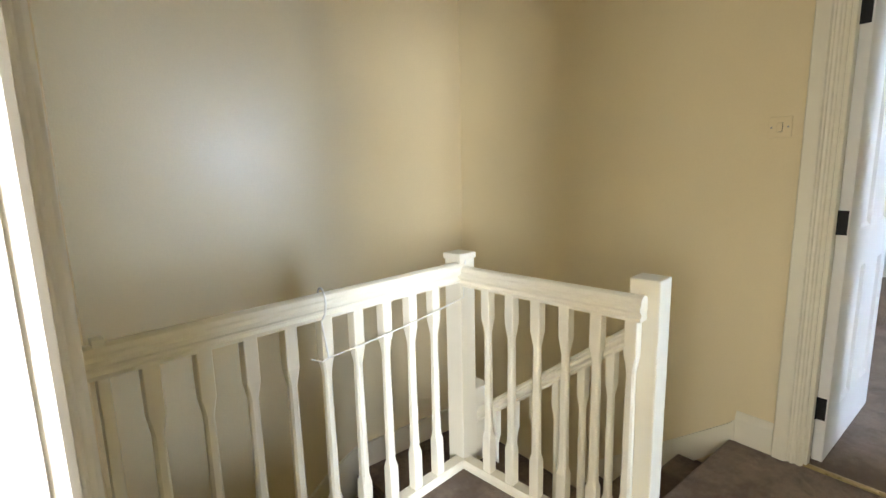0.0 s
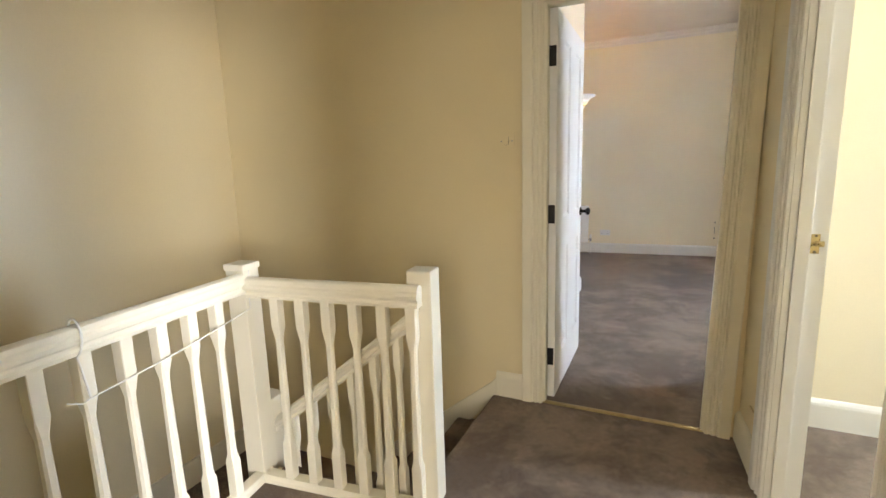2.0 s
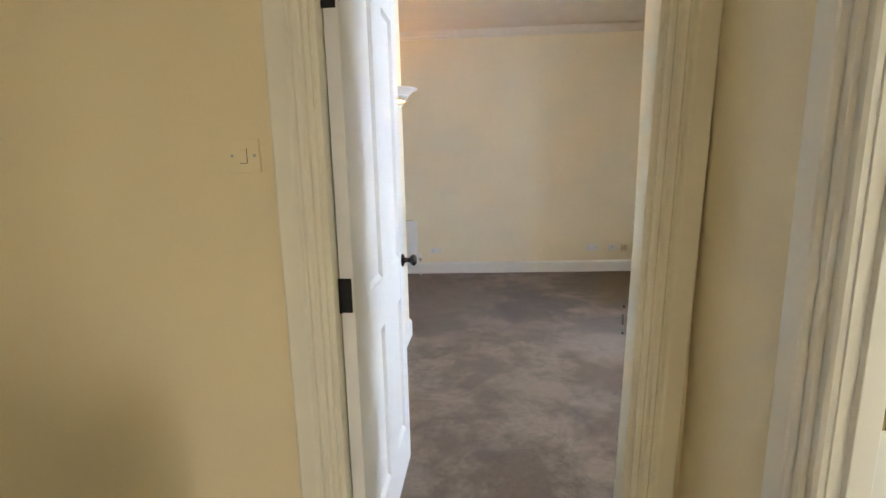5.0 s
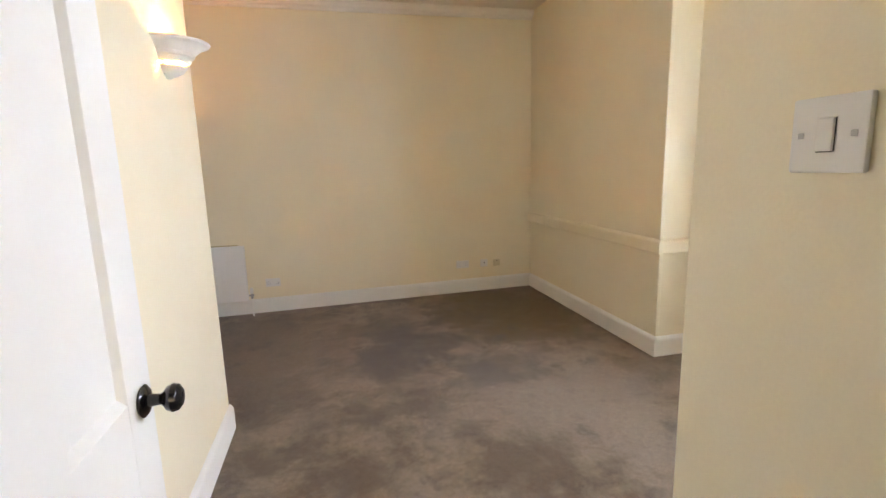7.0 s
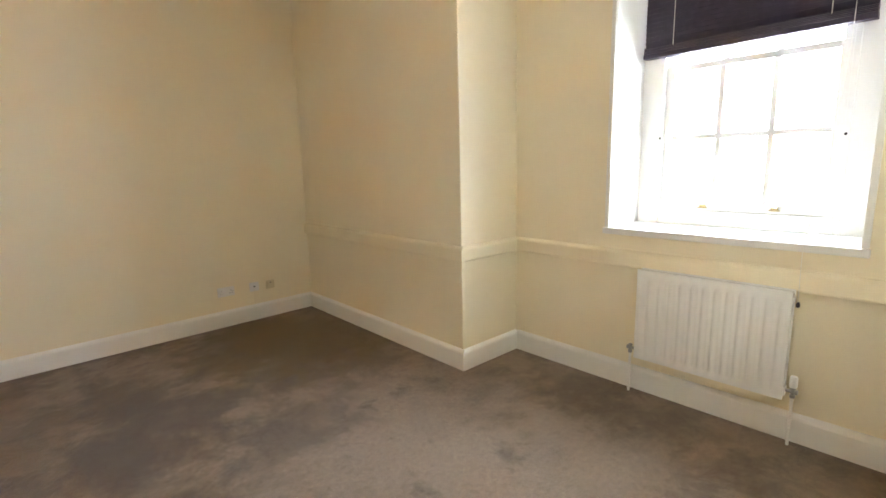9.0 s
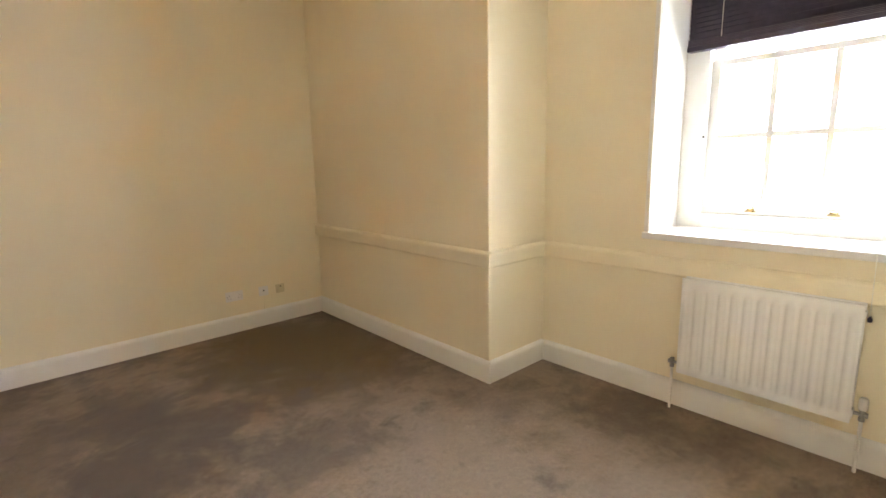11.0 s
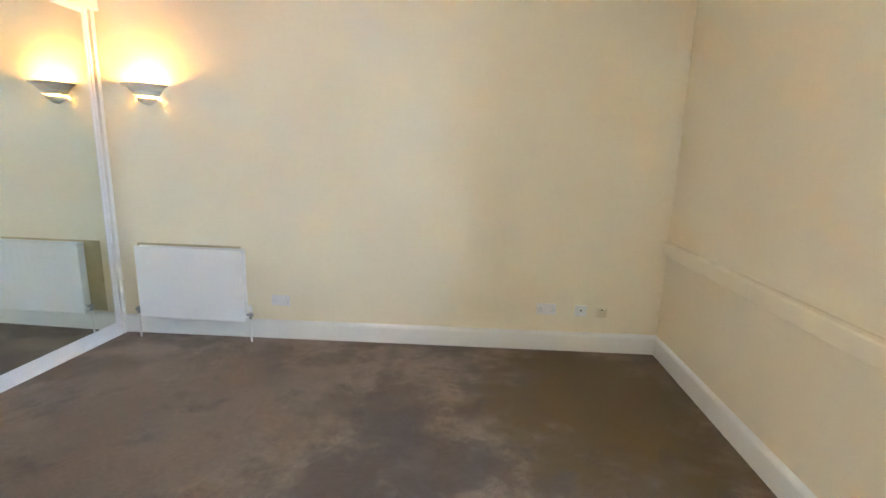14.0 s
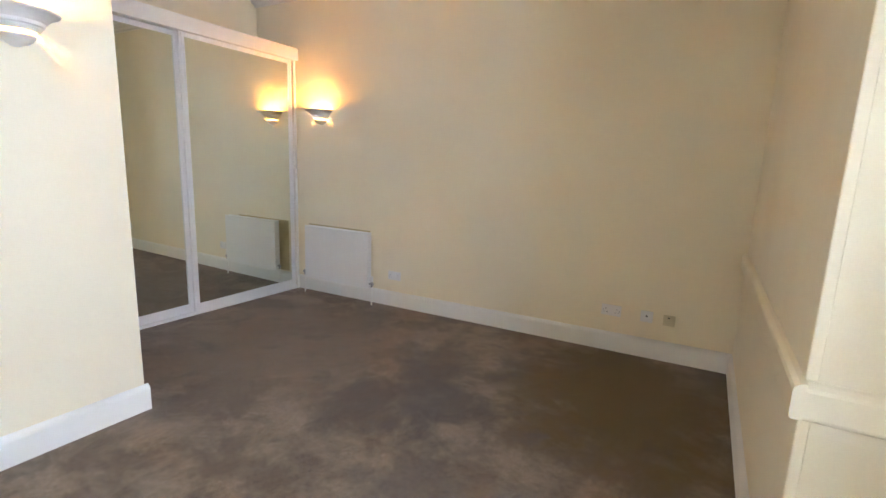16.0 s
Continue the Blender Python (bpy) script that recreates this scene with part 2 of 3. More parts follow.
W0, W1, WZ0, WZ1 = .845, 2.035, .965, 2.6
w = B()
box(w, WIN, 3.75, .27, W0, 0, TOP)
box(w, WIN, 3.75, W1, BACK, 0, TOP)
box(w, WIN, 3.75, W0, W1, 0, WZ0)
box(w, WIN, 3.75, W0, W1, WZ1, TOP)
structure("wall_window", w, CREAM, "thick cream painted outer wall with a window", "wall")
w = B()
box(w, 3.6, 3.75, SY, -.95, 0, TOP)
box(w, 3.6, 3.75, .17, .27, 0, TOP)
box(w, 3.6, 3.75, -.95, .17, 0, .9)
box(w, 3.6, 3.75, -.95, .17, 2.3, TOP)
structure("wall_side_room", w, CREAM, "plain cream outer wall of the next room", "wall")
w = B()
box(w, 3.6, 3.75, -5.4, -4.3, 0, .9)
box(w, 3.6, 3.75, -5.4, -4.3, 2.3, TOP)
box(w, 3.6, 3.75, -4.3, SY - .13, 0, TOP)
box(w, 3.6, 3.75, -5.6, -5.4, 0, TOP)
box(w, -1.0, 1.05, -5.75, -5.6, 0, TOP)
box(w, 2.15, 3.75, -5.75, -5.6, 0, TOP)
box(w, 1.05, 2.15, -5.75, -5.6, 0, .9)
box(w, 1.05, 2.15, -5.75, -5.6, 2.3, TOP)
box(w, -1.15, -1.0, -5.75, SY - .13, 0, TOP)
structure("wall_back_room", w, CREAM, "plain cream walls of the room behind", "wall")
structure("ceiling", box(B(), -2.42, 3.75, -5.75, BACK + .15, TOP, TOP + .2), CEIL, "plain off-white plaster ceiling", "ceiling")

# ---------- floors ----------


def sag(x, y):
    """The old bedroom floor dips towards the wardrobe's far corner."""
    return -.048 * max(0, (2.643 - x) / 4.04) * max(0, (y - .5) / 4.47)


f = B()
cells = 12
xs = [-2.1 + (WIN + 2.1) * i / cells for i in range(cells + 1)]
yy = [RY + (BACK - RY) * i / cells for i in range(cells + 1)]
grid = [[f.verts.new((x, y, sag(x, y))) for x in xs] for y in yy]
for r0, r1 in zip(grid, grid[1:]):
    for i in range(cells):
        f.faces.new((r0[i], r0[i + 1], r1[i + 1], r1[i]))
box(f, -2.1, 1.1, .11, RY, -.16, 0)
box(f, 1.1, WIN, .27, RY, -.16, 0)
box(f, -2.1, WIN, RY, BACK, -.26, -.16)
box(f, -.03, DW + .03, .0, .11, -.16, 0)
box(f, WIN, 3.6, SY, .27, -.16, 0)
box(f, 1.1, WIN, SY, .27, -.16, 0)
box(f, -.265, 1.1, -1.0, 0, -.16, 0)
box(f, -.95, 1.1, SY, -1.0, -.16, 0)
box(f, -1.0, 3.6, -5.6, SY, -.16, 0)
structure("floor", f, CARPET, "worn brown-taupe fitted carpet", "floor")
structure("floor_below", box(B(), LWX, -.3, -5.6, 0, LOW - .1, LOW), CARPET, "brown carpet of the storey below", "floor")
structure("threshold_strip", sweep(B(), [(-.018, 0), (-.012, .006), (0, .008), (.012, .006), (.018, 0)], (0, .012, .001), (0, 1, 0), (0, 0, 1), (DW, 0, 0)),
          BRASS, "thin brass carpet strip in the doorway", "threshold")


# ---------- skirting, dado, cornice, architraves ----------
SKIRT = [(0, 0), (.020, 0), (.020, .118), (.017, .130), (.010, .140), (.004, .146), (0, .148)]
DADO = [(0, 0), (.024, .0), (.028, .004), (.030, .012), (.030, .080), (.026, .090), (.014, .098), (0, .102)]


def run(name, profile, a, b, out, z, mat, label, category, smooth=False):
    dip = sag if name == "baseboard" else (lambda x, y: 0)
    a, b = Vector((*a, z + dip(*a))), Vector((*b, z + dip(*b)))
    return structure(name, sweep(B(), profile, a, (*out, 0), (0, 0, 1), b - a), mat, label, category, smooth)


for a, b, out in (((-1.53, BACK), (CHX, BACK), (0, -1)), ((CHX, BACK - .02), (CHX, CHY - .02), (-1, 0)), ((CHX, CHY), (WIN, CHY), (0, -1)),
                  ((WIN, CHY - .02), (WIN, RY), (-1, 0)), ((NIBX, .95), (NIBX, NIBY + .02), (1, 0)), ((NIBX, NIBY), (-1.50, NIBY), (0, 1)),
                  ((RX + .02, RY), (WIN, RY), (0, 1)), ((RX, .112), (RX, RY + .02), (-1, 0)),
                  ((1.12, .27), (3.6, .27), (0, -1))):
    run("baseboard", SKIRT, a, b, out, 0, GLOSS, "white painted skirting board", "skirting")
for a, b, out in (((-.272, 0), (-.117, 0), (0, -1)), ((LRX, -.005), (LRX, -.31), (-1, 0)), ((LRX, -1.34), (LRX, SY), (-1, 0))):
    o = run("baseboard", SKIRT, a, b, out, 0, RAILPAINT, "off-white painted skirting board", "skirting")
    if out[0]:
        skewed(o)
for a, b, out in (((CHX, BACK), (CHX, CHY - .030), (-1, 0)), ((CHX, CHY), (WIN, CHY), (0, -1)), ((WIN, CHY - .030), (WIN, RY), (-1, 0))):
    run("trim", DADO, a, b, out, .762, CREAM, "cream painted flat dado rail", "dado rail")
run("trim", [(0, 0), (.02, .0), (.03, .02), (.06, .035), (.075, .06), (.08, .085), (0, .085)], (-2.1, BACK), (CHX + .02, BACK), (0, -1), TOP - .085, CEIL,
    "white plaster cornice along the ceiling", "cornice")

for z0, z1 in ((.150, .760), (.866, TOP)):
    structure("trim", box(B(), CHX - .004, CHX + .026, CHY - .004, CHY + .026, z0, z1, .007, 3), CREAM, "cream painted corner bead of the chimney breast", "corner bead", True)

ARCH = [(0, 0), (0, .013), (.006, .018), (.013, .018), (.019, .012), (.026, .012), (.031, .020), (.039, .022), (.046, .015), (.052, .015),
        (.057, .026), (.062, .029), (.104, .029), (.109, .025), (.111, 0)]


def doorcase(name, o, along, out, width, depth, mat, label, both=True):
    """Lining, stops and moulded architrave of an opening that starts at o and runs along one direction; out points to the landing."""
    along, out = Vector((*along, 0)), Vector((*out, 0))
    o = Vector((*o, 0))
    t = thing(name, o, label, "door frame", kind="structure")
    up = Vector((0, 0, 1))
    d = DH if name != "door_2" else DH - .06

    def slab(a0, a1, d0, d1, z0, z1):
        bm = B()
        sweep(bm, [(a0, -d0), (a1, -d0), (a1, -d1), (a0, -d1)], o + up * z0, along, out, up * (z1 - z0))
        return bm
    part("lining", slab(-.03, 0, -.002, depth + .002, 0, d), mat, t)
    part("lining", slab(width, width + .03, -.002, depth + .002, 0, d), mat, t)
    part("lining", slab(-.03, width + .03, -.002, depth + .002, d, d + .03), mat, t)
    for side, far in (((out, 0),) + (((-out, depth),) if both else ())):
        base = o - out * far
        for s, start in ((-1, -.004), (1, width + .004)):
            bm = B()
            sweep(bm, ARCH, base + along * start, along * s, side, up * (d + .004))
            part("architrave", bm, mat, t)
        bm = B()
        sweep(bm, ARCH, base + along * (-.115) + up * (d + .004), up, side, along * (width + .230))
        part("architrave", bm, mat, t)
    return t


d1 = doorcase("door_1", (0, 0), (1, 0), (0, -1), DW, .11, RAILPAINT, "off-white moulded door frame to the bedroom")
part("door_stop", box(B(), DW - .012, DW, .0, .045, 0, DH, .002), RAILPAINT, d1)
part("door_stop", box(B(), 0, .012, .0, .045, 0, DH, .002), RAILPAINT, d1)
part("door_stop", box(B(), .012, DW - .012, .0, .045, DH - .012, DH, .002), RAILPAINT, d1)
st = part("strike_plate", box(B(), DW - .0035, DW - .0002, .056, .080, .95, 1.05, .001), PLASTIC, d1, "painted strike plate with a dark slot")
part("slot", box(B(), DW - .0045, DW - .0037, .062, .074, .985, 1.015), DARK, st)
for zz in (.962, 1.038):
    part("screw", lathe(B(), [(0, -.002), (.004, -.002), (.004, .001)], (DW - .003, .068, zz), "x", 10), IRON, st)
for ob in d1.children:
    for v in ob.data.vertices:
        if v.co.x > .6:
            v.co.x += .045 * v.co.z / DH
d2 = doorcase("door_2", (LRX, D2), (0, -1), (-1, 0), .76, .115, GLOSS, "white moulded door frame on the landing", False)
part("door_stop", box(B(), LRX + .02, LRX + .062, D2 - .012, D2, 0, DH - .06, .002), GLOSS, d2)
lk = part("strike_plate", box(B(), LRX + .066, LRX + .092, D2 - .0035, D2 - .0002, .995, 1.064, .001), BRASS, d2, "worn brass strike plate")
part("catch", lathe(box(B(), LRX + .076, LRX + .104, D2 - .012, D2 - .0036, 1.020, 1.040, .003), [(0, -.012), (.007, -.012), (.007, 0), (0, 0)], (LRX + .086, D2 - .01, 1.03), "y", 12), BRASS, lk)
for zz in (1.001, 1.058):
    part("screw", lathe(B(), [(0, -.002), (.004, -.002), (.004, .001)], (LRX + .079, D2 - .0035, zz), "y", 10), IRON, lk)
skewed(d2)
d3 = doorcase("door_3", (.12, SY), (1, 0), (0, 1), .78, .13, GLOSS, "white moulded door frame behind the landing")
part("door_stop", box(B(), .12, .132, SY - .075, SY - .04, 0, DH, .002), GLOSS, d3)

# ---------- bedroom door, open against the cupboard ----------
LX0, LX1, LY0, LY1 = .010, .050, .064, .885
leaf = thing("panelled_door", (LX0, LY0, 0), "white four-panel door standing open into the bedroom", "door")
b = B()
ys = (LY0, .255, .437, .600, .782, LY1)
zs = (.012, .225, .850, 1.028, 1.99, 2.105)
for y0, y1 in ((ys[0], ys[1]), (ys[4], ys[5])):
    box(b, LX0, LX1, y0, y1, zs[0], zs[5], .0015, 1)
for z0, z1 in ((zs[0], zs[1]), (zs[2], zs[3]), (zs[4], zs[5])):
    box(b, LX0 + .0004, LX1 - .0004, ys[1], ys[4], z0, z1)
for z0, z1 in ((zs[1], zs[2]), (zs[3], zs[4])):
    box(b, LX0 + .0004, LX1 - .0004, ys[2], ys[3], z0, z1)
part("frame", b, GLOSS, leaf)
for y0, y1 in ((ys[1], ys[2]), (ys[3], ys[4])):
    for z0, z1 in ((zs[1], zs[2]), (zs[3], zs[4])):
        b = box(B(), LX0 + .013, LX1 - .013, y0, y1, z0, z1)
        for face, inward in ((LX1 - .001, -1), (LX0 + .001, 1)):
            deep = face + inward * .012
            outer = [b.verts.new((face, y, z)) for y, z in ((y0, z0), (y1, z0), (y1, z1), (y0, z1))]
            inner = [b.verts.new((deep, y, z)) for y, z in ((y0 + .007, z0 + .016), (y1 - .007, z0 + .016), (y1 - .007, z1 - .010), (y0 + .007, z1 - .010))]
            for k in range(4):
                b.faces.new((outer[k], outer[(k + 1) % 4], inner[(k + 1) % 4], inner[k]))
        part("panel", b, GLOSS, leaf)
for sgn, face in ((1, LX1), (-1, LX0)):
    k = lathe(B(), [(0, 0), (.027, 0), (.030, .004), (.024, .009), (.012, .012), (.010, .030), (.014, .036), (.022, .042), (.026, .051), (.024, .060), (.016, .066), (0, .068)],
              (0, 0, 0), "x", 28)
    for v in k.verts:
        v.co = Vector((face + sgn * v.co.x, LY1 - .046 + v.co.y, 1.008 + v.co.z))
    part("knob", k, BLACK, leaf, "glossy black round door knob", True)
for zz in (.255, 1.066, 1.876):
    b = box(B(), LX0 + .002, LX1 - .006, LY0 - .0025, LY0 - .0002, zz - .05, zz + .05)
    box(b, .0004, .0030, LY0 - .040, LY0 - .008, zz - .05, zz + .05)
    lathe(b, [(0, -.05), (.0065, -.05), (.0065, .05), (0, .05)], (LX0 - .002, LY0 - .006, zz), "z", 10)
    h = part("hinge", b, IRON, leaf, "black iron butt hinge")
    for dz in (-.03, .0, .03):
        part("screw", lathe(B(), [(0, -.0035), (.004, -.0035), (.004, -.002)], (LX0 + .02, LY0, zz + dz), "y", 8), IRON, h)

# ---------- landing balustrade ----------
HAND = [(-.024, 0), (.024, 0), (.026, .010), (.020, .016), (.020, .022), (.030, .030), (.032, .040), (.026, .048), (.026, .054), (.020, .064), (.008, .069),
        (-.008, .069), (-.020, .064), (-.026, .054), (-.026, .048), (-.032, .040), (-.030, .030), (-.020, .022), (-.020, .016), (-.026, .010)]
HAND = [(a * 1.05, b_ * 1.18) for a, b_ in HAND]
RAX, RAY = -.987, -1.118
RZ = .850
bal = thing("balustrade", (RAX, RAY, 0), "white painted wooden landing balustrade with turned-edge spindles", "balustrade")


def spindle_mesh(z0, z1, s=.0205):
    """Square ends, chamfered into a slimmer eight-sided shaft with a slight belly."""
    bm = B()
    h = z1 - z0

    def ring(z, half, cut):
        c = half - cut
        return [bm.verts.new((a * 1.0, b_, z)) for a, b_ in ((c, -half), (half, -c), (half, c), (c, half), (-c, half), (-half, c), (-half, -c), (-c, -half))]
    e = .0025
    rows = [ring(z0, s, e), ring(z0 + h * .19, s, e), ring(z0 + h * .225, s * .80, s * .36), ring(z0 + h * .5, s * .74, s * .34),
            ring(z0 + h * .76, s * .66, s * .30), ring(z0 + h * .81, s * .92, s * .25), ring(z0 + h * .83, s, e), ring(z1, s, e)]
    for a, c in zip(rows, rows[1:]):
        for i in range(8):
            bm.faces.new((a[i], a[(i + 1) % 8], c[(i + 1) % 8], c[i]))
    bm.faces.new(rows[0][::-1])
    bm.faces.new(rows[-1])
    return bm


def newel(bm, x, y, z0, z1, half=.045):
    box(bm, x - half, x + half, y - half, y + half, z0, z1 - .028, .003)
    box(bm, x - half - .006, x + half + .006, y - half - .006, y + half + .006, z1 - .028, z1, .006)
    return bm


part("handrail", sweep(B(), HAND, (RAX, RAY - 1.298, RZ), (1, 0, 0), (0, 0, 1), (0, 1.328, 0)), RAILPAINT, bal)
part("handrail", sweep(B(), HAND, (RAX - .03, RAY, RZ - .016), (0, 1, 0), (0, 0, 1), (.81, 0, 0)), RAILPAINT, bal)
part("base_rail", sweep(B(), [(-.035, 0), (.035, 0), (.035, .02), (.024, .032), (-.024, .032), (-.035, .02)], (RAX, RAY - 1.298, 0), (1, 0, 0), (0, 0, 1), (0, 1.333, 0)), RAILPAINT, bal)
part("base_rail", sweep(B(), [(-.035, 0), (.035, 0), (.035, .02), (.024, .0325), (-.024, .0325), (-.035, .02)], (RAX + .03, RAY, 0), (0, 1, 0), (0, 0, 1), (.72, 0, 0)), RAILPAINT, bal)
part("newel_post", newel(B(), RAX - .025, RAY + .030, -.9, .968), RAILPAINT, bal)
part("newel_post", box(B(), -.268, -.170, RAY + .026, RAY + .124, -.3, .962, .006), RAILPAINT, bal)
part("newel_post", box(B(), RAX - .02, RAX + .02, RAY - 1.276, RAY - 1.250, 0, .945, .003), RAILPAINT, bal, "slim half post fixed to the wall")
master = None
for i in range(9):
    y = -1.278 - (8 - i) * .1256
    if master is None:
        master = part("spindle", spindle_mesh(.03, RZ + .004), RAILPAINT, bal)
        for v in master.data.vertices:
            v.co += Vector((RAX, y, 0))
        y_first = y
    else:
        same_part(master, bal, Vector((0, y - y_first, 0)))
for i in range(6):
    x = -.832 + i * .1185
    same_part(master, bal, Vector((x - RAX, RAY - y_first, 0)))

bal.matrix_basis = bal.matrix_basis @ Matrix.Rotation(radians(7.2), 4, "Z")
cord = thing("washing_line", (RAX, RAY, RZ + .07), "thin white cord looped over the landing handrail", "cord")
loop = []
for i in range(19):
    a = radians(-60 + 300 * i / 18)
    loop.append((RAX + .040 * math.cos(a), -1.80 + .002 * i, RZ + .042 + .055 * math.sin(a)))
loop = [(RAX + .034, -1.79, .72)] + loop
tube("loop", loop, .0035, CORD, cord)
line = [(RAX + .034, -1.79, .72)]
for i in range(1, 9):
    t_ = i / 8
    line.append((RAX + .034 + .004 * math.sin(t_ * 3), -1.79 + t_ * .66, .72 + .065 * t_ - .008 * math.sin(math.pi * t_)))
tube("line", line + [(RAX + .03, -1.125, .86), (RAX + .02, -1.10, .945)], .0028, CORD, cord)
tube("loose_end", [(RAX + .034, -1.79, .72), (RAX + .03, -1.81, .712), (RAX + .02, -1.845, .728)], .0026, CORD, cord)

cord.matrix_basis = cord.matrix_basis @ Matrix.Rotation(radians(7.2), 4, "Z")

# ---------- stairs ----------
stairs = thing("staircase", (-.3, -.5, -.16), "brown carpeted staircase turning down from the landing", "stairs", kind="structure")
RISE, GO = .19, .24
for i in range(3):
    x1 = -.265 - i * GO
    part("step", box(box(B(), x1 - GO - .02, x1, -.95, 0, -RISE * (i + 1) - .05, -RISE * (i + 1), .012), x1 - .03, x1 - .001, -.95, 0, -RISE * (i + 1), -RISE * i - .03), CARPET, stairs)
part("step", box(B(), LWX, -1.02, -1.0, 0, -RISE * 4 - .06, -RISE * 4, .01), CARPET, stairs, "carpeted quarter landing")
for i in range(5):
    y1 = -1.0 - i * GO
    part("step", box(box(B(), LWX, -1.03, y1 - GO - .02, y1, -RISE * (i + 5) - .05, -RISE * (i + 5), .012), LWX, -1.03, y1 - .03, y1 - .001, -RISE * (i + 5), -RISE * (i + 4) - .03), CARPET, stairs)
part("nosing", box(B(), -.292, -.25, -.95, 0, -.04, .002, .012, 3), CARPET, stairs)
part("string", sweep(B(), [(-.27, -.02), (-.27, .11), (-.30, .075), (-1.05, -.52), (-1.05, -.80)], (0, -.024, 0), (1, 0, 0), (0, 0, 1), (0, .022, 0)), RAILPAINT, stairs)
part("string", sweep(B(), [(-.24, -.20), (-.24, .01), (-.30, .0), (-1.02, -.57), (-1.02, -.86)], (0, -.985, 0), (1, 0, 0), (0, 0, 1), (0, .035, 0)), RAILPAINT, stairs)
part("string", sweep(B(), [(0, -.20), (0, .18), (-1.02, .18), (-1.25, .06), (-2.37, -.83), (-2.37, -1.1)], (LWX, 0, -.76), (0, 1, 0), (0, 0, 1), (.022, 0, 0)), RAILPAINT, stairs)
ban = thing("stair_banister", (-1.03, -.97, -.76), "white painted sloping stair banister with spindles", "banister")
d_ = Vector((-.79, 0, -.79 * .79))
part("handrail", sweep(B(), [(a, b_ * .9) for a, b_ in HAND], (-.24, -.972, .755), (0, 1, 0), (0, 0, 1), d_), RAILPAINT, ban)
part("newel_post", newel(B(), -1.055, -.972, -.76, .315, .042), RAILPAINT, ban)
sm = None
for i in range(6):
    x = -.345 - i * .115
    dz = -.79 * (.345 - .345 + i * .115)
    if sm is None:
        sm = part("spindle", spindle_mesh(-.02, .69, .017), RAILPAINT, ban)
        for v in sm.data.vertices:
            v.co += Vector((x, -.972, 0))
    else:
        same_part(sm, ban, Vector((-i * .115, 0, dz)))


# ---------- electrics ----------
def plate(name, at, n, u, w_, h_, label, mat, group=""):
    """A bevelled faceplate at a wall point: n points out of the wall, u along it. Returns the thing and a maker of small boxes on it."""
    n, u, up = Vector(n), Vector(u), Vector((0, 0, 1))
    at = Vector(at)
    t = thing(name, at, label, name.replace("_", " "), group)

    def chunk(a0, a1, z0, z1, d0, d1, bevel=.001):
        bm = box(B(), a0, a1, d0, d1, z0, z1, bevel)
        for v in bm.verts:
            v.co = at + u * v.co.x + n * v.co.y + up * v.co.z
        return bm
    part("faceplate", chunk(-w_ / 2, w_ / 2, -h_ / 2, h_ / 2, 0, .009, .003), mat, t)
    return t, chunk


def screws(t, chunk, dx):
    for s in (-1, 1):
        part("screw", chunk(s * dx - .0035, s * dx + .0035, -.0035, .0035, .0088, .0102, .0008), CHROME, t)


def light_switch(at, n, u, mat, label):
    t, c = plate("light_switch", at, n, u, .086, .086, label, mat)
    part("surround", c(-.011, .011, -.020, .020, .0088, .0100), mat, t)
    part("rocker", c(-.0095, .0095, -.0185, .0185, .0098, .0135, .0015), mat, t)
    part("gap", c(.0096, .0108, -.0185, .0185, .0098, .0104, 0), DARK, t)
    part("gap", c(-.0095, .0095, -.0198, -.0186, .0098, .0104, 0), DARK, t)
    screws(t, c, .030)
    return t


def double_socket(at, n, u, label):
    t, c = plate("wall_socket", at, n, u, .146, .086, label, PLASTIC, "wall sockets")
    for s in (-1, 1):
        part("switch", c(s * .012 - .006, s * .012 + .006, .012, .030, .0088, .0125, .0015), PLASTIC, t)
        part("earth_slot", c(s * .042 - .002, s * .042 + .002, .006, .014, .0088, .0096, 0), DARK, t)
        for q in (-1, 1):
            part("pin_slot", c(s * .042 + q * .011 - .003, s * .042 + q * .011 + .003, -.017, -.013, .0088, .0096, 0), DARK, t)
    screws(t, c, .060)
    return t


light_switch((RX, .372, 1.436), (-1, 0, 0), (0, -1, 0), PLASTIC, "white single light switch on the return wall")
light_switch((-.20, 0, 1.46), (0, -1, 0), (1, 0, 0), LANDING, "light switch painted over in the wall colour")
double_socket((1.815, BACK, .312), (0, -1, 0), (1, 0, 0), "white double wall socket above the skirting")
double_socket((-.235, BACK, .275), (0, -1, 0), (1, 0, 0), "white double wall socket beside a radiator")
t, c = plate("aerial_socket", (2.07, BACK, .310), (0, -1, 0), (1, 0, 0), .086, .086, "white aerial socket with a cable down to the skirting", PLASTIC)
part("hole", c(-.006, .006, -.002, .010, .0088, .0098, 0), DARK, t)
part("plug", c(-.012, .022, -.036, -.022, .0088, .016, .002), PLASTIC, t)
tube("cable", [(2.075, BACK - .012, .275), (2.072, BACK - .006, .24), (2.068, BACK - .006, .19), (2.068, BACK - .008, .15)], .004, CREAM, t)
t, c = plate("telephone_socket", (2.223, BACK, .307), (0, -1, 0), (1, 0, 0), .080, .080, "yellowed square telephone socket", OLDPLASTIC)
part("cover", c(-.033, .033, -.033, .033, .0088, .024, .004), OLDPLASTIC, t)
part("slot", c(-.010, .004, .020, .028, .0236, .0244, 0), DARK, t)
t, c = plate("blank_plate", (LRX, -.22, .215), (-1, 0, 0), (0, -1, 0), .075, .10, "blank plate painted over in the wall colour", LANDING)
skewed(t)


